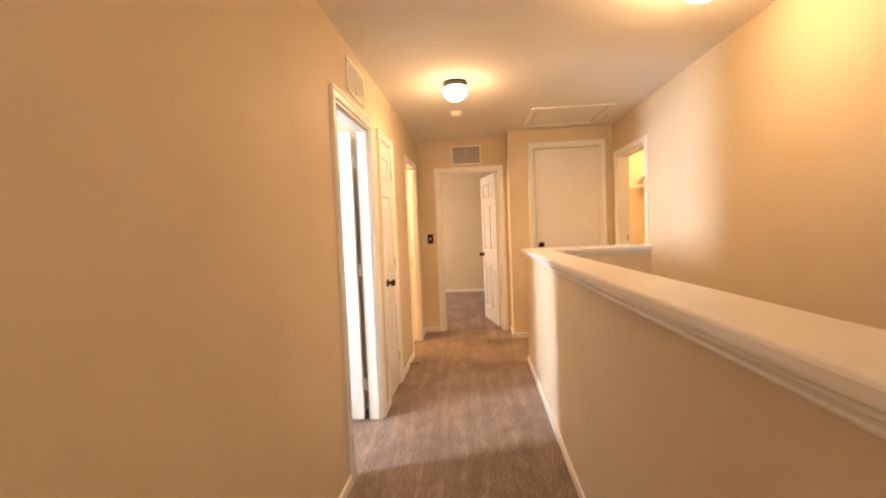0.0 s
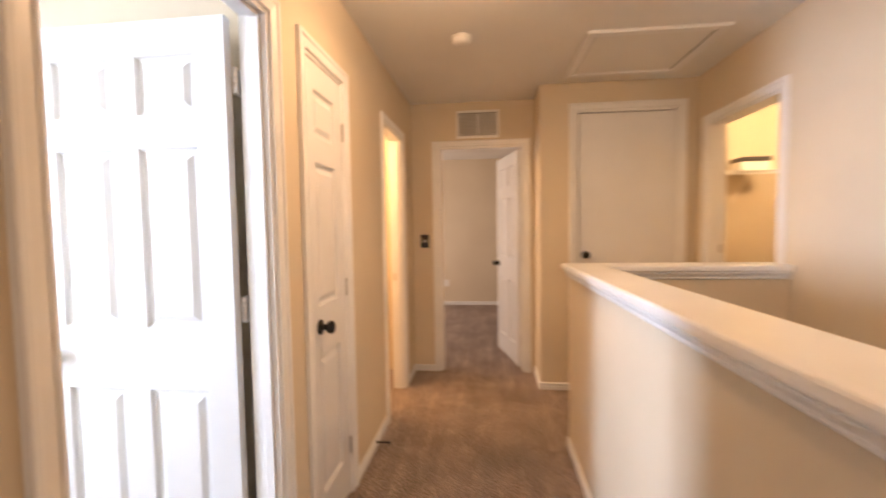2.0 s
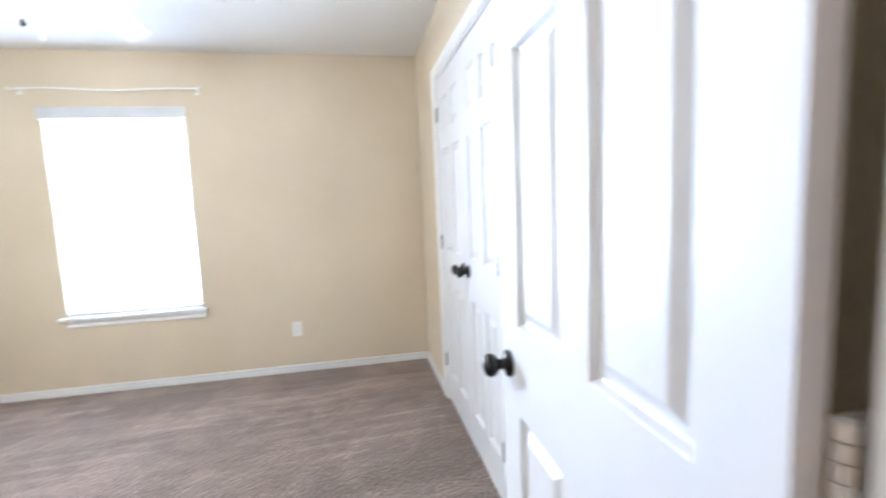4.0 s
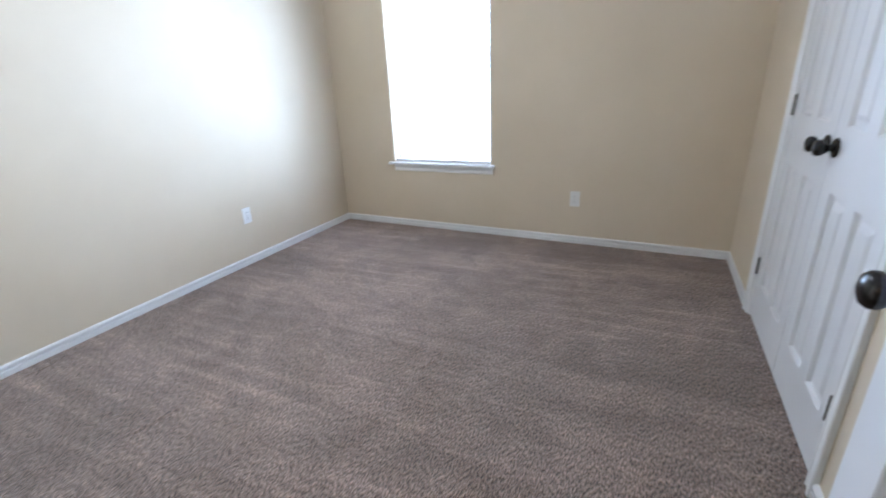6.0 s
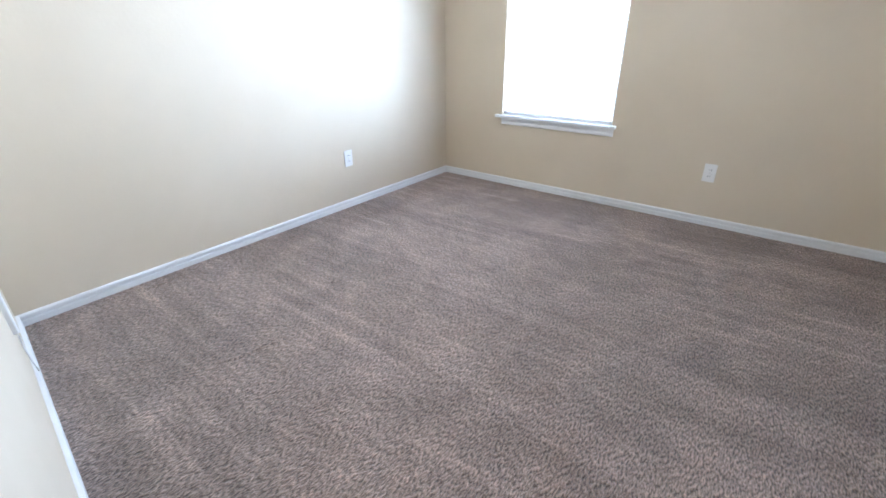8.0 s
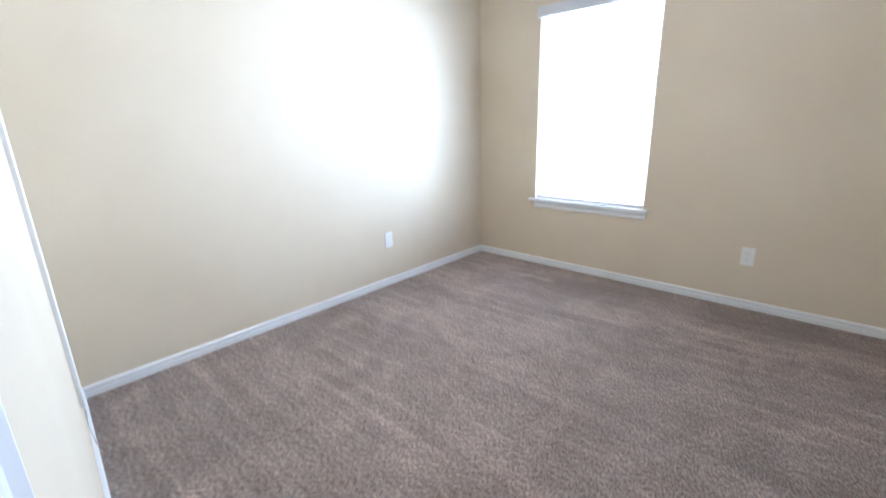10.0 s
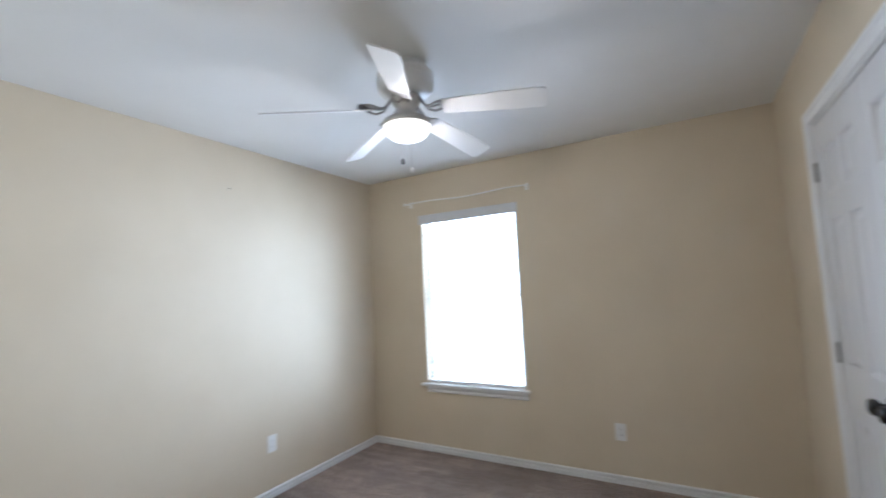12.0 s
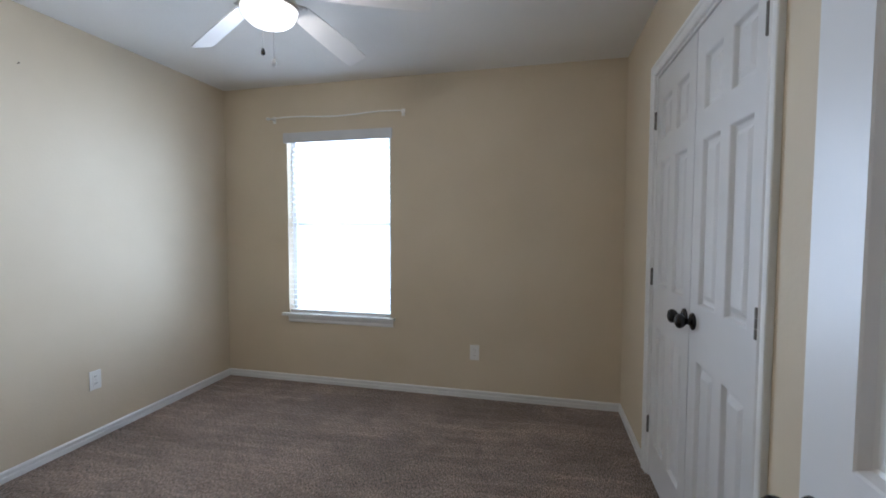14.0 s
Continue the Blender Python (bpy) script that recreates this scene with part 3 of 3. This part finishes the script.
# wardrobe pair, closed
ward_r = panel_door("door_4", pose(-2.222, BED_N + 0.004, 0) @ Matrix.Diagonal((-1, 1, 1, 1)), 0.5522, 2.037, "white six-panel wardrobe door, closed", 0.508, 0.941, False, group="wardrobe doors", stile=0.082, muntin=0.074)
ward_l = panel_door("door_5", pose(-3.334, BED_N + 0.004, 0), 0.5522, 2.037, "white six-panel wardrobe door, closed", 0.508, 0.941, False, group="wardrobe doors", stile=0.082, muntin=0.074)
for z in (0.275, 1.045, 1.83):
    hinge(ward_r, pose(0.000, -0.007, z), steel, "dull steel butt hinge", 0.016)
    hinge(ward_l, pose(0.000, -0.007, z), steel, "dull steel butt hinge", 0.016)
# raised access door: a flat slab
hatch_door = panel_door("door_6", pose(1.374, BUMP_Y + 0.004, 0) @ Matrix.Diagonal((-1, 1, 1, 1)), 0.727, 2.201, "flat white slab access door, closed, set above the floor", 0.675, 1.095, False, bottom=0.724, panels=False)


# ---------------------------------------------------------------- window and blind
win = base("window_1", west_turn, "white vinyl single-hung window flooded with daylight", "window", kind="structure")
wy0, wy1, wz0, wz1 = 1.540, 2.440, 0.56, 2.04
X0 = BED_W - 0.12
for y0, y1, z0, z1 in ((wy0, wy0 + 0.04, wz0, wz1), (wy1 - 0.04, wy1, wz0, wz1), (wy0 + 0.04, wy1 - 0.04, wz0, wz0 + 0.04), (wy0 + 0.04, wy1 - 0.04, wz1 - 0.04, wz1)):
    part("window_frame", box(X0, X0 + 0.05, y0, y1, z0, z1, 0.003), vinyl, win)
part("meeting_rail", box(X0 + 0.008, X0 + 0.045, wy0 + 0.04, wy1 - 0.04, 1.30, 1.335, 0.003), vinyl, win)
for y in (1.70, 2.27):
    part("sash_lock", box(X0 + 0.045, X0 + 0.058, y - 0.025, y + 0.025, 1.322, 1.338, 0.003), vinyl, win)
for z0, z1 in ((wz0 + 0.04, 1.30), (1.335, wz1 - 0.04)):
    pane = part("pane", box(X0 + 0.022, X0 + 0.026, wy0 + 0.04, wy1 - 0.04, z0, z1), glass, win, "clear glass pane")
    pane.visible_shadow = False
sill = part("window_sill", box(BED_W - 0.07, BED_W + 0.045, wy0 + 0.001, wy1 - 0.001, 0.558, 0.580, 0.004), trim_paint, win, "white painted stool")
part("window_sill", box(BED_W + 0.001, BED_W + 0.045, 1.493, wy0, 0.558, 0.580, 0.004), trim_paint, win)
part("window_sill", box(BED_W + 0.001, BED_W + 0.045, wy1, 2.477, 0.558, 0.580, 0.004), trim_paint, win)
part("apron", moulding([(0, 0), (0.010, 0.002), (0.014, 0.012), (0.012, 0.030), (0.018, 0.040), (0.020, 0.056), (0, 0.056)], (BED_W, 1.54, 0.501), (BED_W, 2.46, 0.501), (1, 0, 0)), trim_paint, win)

blind = base("window_blind", west_turn @ pose(BED_W - 0.028, 1.990, 0), "white horizontal slat blind lowered over the bright window", "blind")
part("valance", box(0.030, 0.052, -0.472, 0.468, 1.975, 2.056, 0.005), valance_white, blind, "pale grey-white valance strip")
part("head_rail", box(-0.020, 0.026, -0.444, 0.444, 1.992, 2.036), plastic, blind)
slat_data = mesh_of("slat", box(-0.024, 0.024, -0.440, 0.440, -0.0012, 0.0012), blind_slat)
for k in range(31):
    slat = new("slat", slat_data)
    slat.parent = blind
    slat.matrix_basis = pose(0, 0, 0.640 + k * 0.043, 0, -5, 0)
part("bottom_rail", box(-0.025, 0.025, -0.440, 0.440, 0.581, 0.607, 0.004), plastic, blind)
for y in (-0.30, 0.30):
    part("ladder_cord", tube([(0.025, y, 0.60), (0.025, y, 2.01)], 0.0012, 5), plastic, blind)
part("wand", tube([(0.034, -0.40, 2.0), (0.036, -0.40, 1.35)], 0.004, 8), plastic, blind)

rod = base("curtain_rod", west_turn, "thin white curtain rod on two wall brackets above the window", "curtain rod")
pts = [(BED_W + 0.062, 1.418 + 1.145 * k / 12, 2.168 + 0.008 * math.sin(k * 0.75) - 0.004) for k in range(13)]
part("pole", tube(pts, 0.006, 8), wire_white, rod, smooth=True)
for y in (1.432, 2.548):
    part("bracket", box(BED_W, BED_W + 0.006, y - 0.014, y + 0.014, 2.140, 2.195, 0.002), wire_white, rod)
    part("bracket_arm", tube([(BED_W + 0.004, y, 2.166), (BED_W + 0.066, y, 2.166)], 0.006, 8), wire_white, rod)
for y, s in ((1.412, -1), (2.568, 1)):
    part("finial", lathe([(0, -0.018), (0.010, -0.012), (0.015, 0), (0.010, 0.012), (0, 0.018)], 12), wire_white, rod, m=pose(BED_W + 0.062, y, 2.166, 90, 0, 0), smooth=True)


# ---------------------------------------------------------------- ceiling fan
fan = base("ceiling_fan", pose(-2.50, 2.53, 2.44), "white five-blade hugger ceiling fan with a lit frosted bowl", "ceiling fan")
part("motor_housing", lathe([(0, 0), (0.096, 0), (0.100, -0.008), (0.104, -0.026), (0.122, -0.036), (0.129, -0.044), (0.130, -0.060), (0.124, -0.065), (0.124, -0.077), (0.130, -0.082), (0.128, -0.118), (0.110, -0.140), (0.066, -0.150), (0, -0.150)], 36), blade_white, fan, smooth=True)
part("hub", lathe([(0, -0.150), (0.064, -0.150), (0.068, -0.158), (0.068, -0.176), (0.058, -0.190), (0.048, -0.205), (0.045, -0.250), (0.080, -0.258), (0.106, -0.266), (0.112, -0.274), (0.113, -0.290), (0.106, -0.294), (0, -0.294)], 36), nickel, fan, "brushed metal switch housing and bowl rim", smooth=True)
bowl = part("light_bowl", lathe([(0.105, -0.286), (0.106, -0.296), (0.103, -0.310), (0.093, -0.329), (0.074, -0.346), (0.046, -0.358), (0.020, -0.363), (0, -0.364)], 32), frost_fan, fan, "lit frosted glass bowl", smooth=True)
bowl.visible_shadow = False


def blade_mesh():
    bm = bmesh.new()
    outline = [(0.175, 0.042), (0.30, 0.049), (0.46, 0.054), (0.60, 0.056), (0.626, 0.055), (0.637, 0.049), (0.641, 0.034)]
    ring = [(x, y) for x, y in outline] + [(x, -y) for x, y in reversed(outline)]
    lo = [bm.verts.new((x, y, -0.003)) for x, y in ring]
    hi = [bm.verts.new((x, y, 0.003)) for x, y in ring]
    bm.faces.new(lo)
    bm.faces.new(hi)
    for k in range(len(ring)):
        n = (k + 1) % len(ring)
        bm.faces.new((lo[k], lo[n], hi[n], hi[k]))
    return bm


def iron_mesh():
    bm = bmesh.new()
    for s in (-1, 1):
        scroll = [(0.062, 0.004, 0.050), (0.082, 0.010, 0.018), (0.104, 0.022, -0.012), (0.132, 0.034, -0.020), (0.158, 0.040, -0.014), (0.182, 0.034, -0.008), (0.190, 0.020, -0.008), (0.178, 0.012, -0.008), (0.166, 0.018, -0.009)]
        tube([(x, s * y, z) for x, y, z in scroll], 0.0055, 8, bm)
    tube([(0.064, 0, 0.046), (0.090, 0, 0.004), (0.120, 0, -0.012), (0.170, 0, -0.008)], 0.005, 8, bm)
    box(0.160, 0.225, -0.034, 0.034, -0.0075, -0.0035, 0.0015, bm)
    return bm


blade_data, iron_data = mesh_of("blade", blade_mesh(), blade_white), mesh_of("blade_iron", iron_mesh(), iron_metal)
for k in range(5):
    turn = pose(0, 0, -0.207, 0, 0, 99 + 72 * k)
    for name, data, m in (("blade_iron", iron_data, turn), ("blade", blade_data, turn @ pose(0, 0, 0, -20, 6.0, 0))):
        ob = new(name, data)
        ob.parent = fan
        ob.matrix_basis = m
for x, y, low, mat, label in ((-0.02, -0.045, -0.435, bronze, "dark teardrop pull"), (0.02, 0.030, -0.50, trim_paint, "pale wooden pull")):
    part("pull_chain", tube([(x, y, -0.30), (x, y, low)], 0.0013, 5), nickel, fan)
    part("pull", lathe([(0, 0.018), (0.004, 0.014), (0.009, 0.0), (0.007, -0.010), (0, -0.014)], 12), mat, fan, label, pose(x, y, low - 0.01), True)


# ---------------------------------------------------------------- small fittings
def outlet(m, label="white duplex outlet with a plain cover plate"):
    """Own axes: plate in the xz plane, facing -y."""
    o = base("wall_outlet", m, label, "wall outlet", "wall outlets")
    part("cover_plate", box(-0.036, 0.036, -0.006, 0, -0.058, 0.058, 0.002), plastic, o)
    for z in (-0.021, 0.021):
        part("socket", box(-0.017, 0.017, -0.008, -0.005, z - 0.014, z + 0.014, 0.001), plastic, o)
        for x in (-0.006, 0.006):
            part("slot", box(x - 0.0012, x + 0.0012, -0.0086, -0.0078, z - 0.004, z + 0.005), dark_slot, o)
    part("screw", lathe([(0, 0), (0.003, 0), (0.003, 0.001), (0, 0.0015)], 8), nickel, o, m=pose(0, -0.006, 0, 90, 0, 0))
    return o


outlet(west_turn @ pose(BED_W, 3.108, 0.348, 0, 0, 90))
outlet(pose(-3.020, BED_S, 0.362, 0, 0, 180))
outlet(pose(-0.80, FAR_Y, 0.37))

switch = base("light_switch", pose(-0.650, END_Y, 1.203), "dark bronze toggle switch plate on the hall wall", "light switch")
part("cover_plate", box(-0.037, 0.037, -0.006, 0, -0.060, 0.060, 0.002), bronze, switch)
part("toggle", box(-0.006, 0.006, -0.014, -0.005, -0.011, 0.013, 0.002), plastic, switch, "white toggle")


def vent(name, m, w, h, bars, label, mat=plastic, behind=grille_back, tilt=38):
    """Own axes: x across, z up from the lower corner, facing -y."""
    v = base(name, m, label, "air vent", "air vents")
    for x0, x1, z0, z1 in ((0, w, 0, 0.020), (0, w, h - 0.020, h), (0, 0.020, 0.020, h - 0.020), (w - 0.020, w, 0.020, h - 0.020)):
        part("frame", box(x0, x1, -0.010, 0, z0, z1, 0.002), mat, v)
    # plate in place of the opening; dark tones put the inner shade into its colour
    part("backing", box(0.020, w - 0.020, -0.002, 0, 0.020, h - 0.020), behind, v)
    for b in range(1, bars):
        part("mullion", box(w * b / bars - 0.005, w * b / bars + 0.005, -0.0095, -0.002, 0.020, h - 0.020), mat, v)
    count = int((h - 0.040) / 0.0125)
    data = mesh_of("slat", box(0.020, w - 0.020, -0.0080 if tilt < 60 else -0.0118, 0.0, -0.0012, 0.0012), mat)
    for k in range(count):
        s = new("slat", data)
        s.parent = v
        s.matrix_basis = pose(0, -0.0025, 0.026 + k * 0.0125, tilt, 0, 0)
    return v


vent("air_vent", pose(-0.345, END_Y, 2.120), 0.380, 0.245, 2, "white two-bay louvred transfer grille above the door frame", plastic, grille_dark)
vent("air_vent", pose(HALL_L, 3.475, 2.155, 0, 0, 90), 0.38, 0.205, 2, "cream louvred transfer grille above the bedroom door", plastic, plastic, 72)
vent("air_vent", pose(0.622, BUMP_Y, 0.120), 0.773, 0.500, 1, "cream louvred return-air grille below the access door")

hatch = base("attic_hatch", pose(0, 0, 0), "ceiling attic hatch with a white wooden trim frame", "attic hatch", kind="structure")
ax0, ax1, ay0, ay1 = 0.512, 1.295, 5.215, 5.975
for x0, x1, y0, y1 in ((ax0, ax1, ay0, ay0 + 0.055), (ax0, ax1, ay1 - 0.055, ay1), (ax0, ax0 + 0.055, ay0 + 0.055, ay1 - 0.055), (ax1 - 0.055, ax1, ay0 + 0.055, ay1 - 0.055)):
    part("trim", box(x0, x1, y0, y1, H - 0.018, H, 0.004), trim_paint, hatch)
# no recess here: dark strips stand for the shade along the panel's edge
for x0, x1, y0, y1 in ((ax0 + 0.055, ax1 - 0.055, ay0 + 0.055, ay0 + 0.062), (ax0 + 0.055, ax0 + 0.061, ay0 + 0.062, ay1 - 0.055), (ax1 - 0.061, ax1 - 0.055, ay0 + 0.062, ay1 - 0.055)):
    part("gap", box(x0, x1, y0, y1, H - 0.008, H - 0.0065), dark_slot, hatch, "dark strip painted as the shade round the loose panel")
part("hatch_panel", box(ax0 + 0.058, ax1 - 0.058, ay0 + 0.058, ay1 - 0.058, H - 0.006, H - 0.001), ceiling_paint, hatch)


def dome_light(m, label):
    d = base("ceiling_light", m, label, "ceiling light", "dome lights")
    part("pan", lathe([(0, 0), (0.084, 0), (0.090, -0.010), (0.090, -0.032), (0.084, -0.040), (0.078, -0.040)], 32), steel, d, "dark metal ceiling pan", smooth=True)
    g = part("globe", lathe([(0.080, -0.036), (0.089, -0.048), (0.092, -0.066), (0.085, -0.094), (0.065, -0.119), (0.036, -0.134), (0, -0.139)], 32), frost, d, "lit frosted glass dome", smooth=True)
    g.visible_shadow = False
    return d


dome_light(pose(-0.173, 4.34, H), "lit frosted dome light on the hall ceiling")
dome_light(pose(1.0, 3.04, H), "lit frosted dome light above the stairwell")

smoke = base("smoke_detector", pose(-0.207, 5.195, H), "round white smoke detector on the hall ceiling", "smoke detector")
part("mount", lathe([(0, 0), (0.062, 0), (0.064, -0.008), (0.060, -0.012), (0, -0.012)], 28), plastic, smoke, smooth=True)
part("cover", lathe([(0.056, -0.012), (0.056, -0.030), (0.046, -0.042), (0.022, -0.046), (0, -0.046)], 28), plastic, smoke, smooth=True)

stopper = base("door_stop", pose(HALL_L + 0.012, 5.13, 0.028), "black spring door stop on the hall baseboard", "door stop")
part("rose", lathe([(0, 0), (0.012, 0), (0.012, 0.004), (0, 0.004)], 12), black_plastic, stopper, m=pose(0, 0, 0, 0, 90, 0))
part("spring", tube([(0.004, 0, 0), (0.068, 0, 0)], 0.005, 10), black_plastic, stopper)
part("tip", lathe([(0, 0), (0.008, 0.001), (0.009, 0.008), (0.006, 0.014), (0, 0.015)], 12), black_plastic, stopper, m=pose(0.066, 0, 0, 0, 90, 0))

raceway = base("cable_raceway", pose(BED_E - SKEW * (DOOR_S - 1.5), 1.5, 0, 0, 0, -5.17), "white vertical cable cover on the wall, loose cord below", "cable cover")
part("channel", moulding([(0, -0.020), (0.012, -0.020), (0.015, -0.018), (0.017, -0.013), (0.017, 0.013), (0.015, 0.018), (0.012, 0.020), (0, 0.020)], (0, 0, 0.245), (0, 0, 1.437), (-1, 0, 0), (0, 1, 0)), plastic, raceway)
part("cord", tube([(-0.008, 0, 0.275), (-0.010, 0.004, 0.22), (-0.007, -0.006, 0.17), (-0.011, 0.004, 0.12), (-0.014, 0.0, 0.07)], 0.003, 6), plastic, raceway, smooth=True)

# ---------------------------------------------------------------- the lit closet beside the stairs
shelf = base("wire_shelf", pose(0, 0, 0), "white coated wire closet shelf on slanted braces", "wire shelf")
SZ = 1.775
for y in (6.60, 6.75, 6.895):
    part("rail", tube([(1.71, y, SZ), (2.775, y, SZ)], 0.004, 6), wire_white, shelf)
part("rail", tube([(1.71, 6.598, SZ - 0.03), (2.775, 6.598, SZ - 0.03)], 0.004, 6), wire_white, shelf)
wire_data = mesh_of("wire", tube([(0, 6.598, SZ - 0.03), (0, 6.60, SZ + 0.004), (0, 6.895, SZ + 0.004)], 0.0018, 4), wire_white)
for k in range(40):
    w = new("wire", wire_data)
    w.parent = shelf
    w.matrix_basis = pose(1.745 + k * 0.026, 0, 0)
for x in (2.16, 2.60):
    part("brace", tube([(x, 6.60, SZ - 0.005), (x, 6.896, SZ - 0.27)], 0.005, 6), wire_white, shelf)
carton = base("storage_box", pose(2.23, 6.74, SZ + 0.007), "flat white box with a black top on the wire shelf", "box")
part("body", box(-0.12, 0.12, -0.09, 0.09, 0, 0.075, 0.006), plastic, carton)
part("lid", box(-0.115, 0.125, -0.094, 0.094, 0.075, 0.115, 0.005), black_plastic, carton, "black lid")


def picture_nail(m, label):
    """Own axes: driven into a wall that faces +y."""
    nail = base("picture_nail", m, label, "nail")
    part("shank", tube([(0, -0.002, -0.001), (0, 0.012, 0.003)], 0.0015, 6), bronze, nail)
    part("head", lathe([(0, 0), (0.004, 0), (0.004, 0.0015), (0, 0.002)], 10), bronze, nail, m=pose(0, 0.012, 0.003, -90, 0, 0))


picture_nail(pose(-2.69, BED_S, 2.13), "small dark picture nail in the bedroom wall")
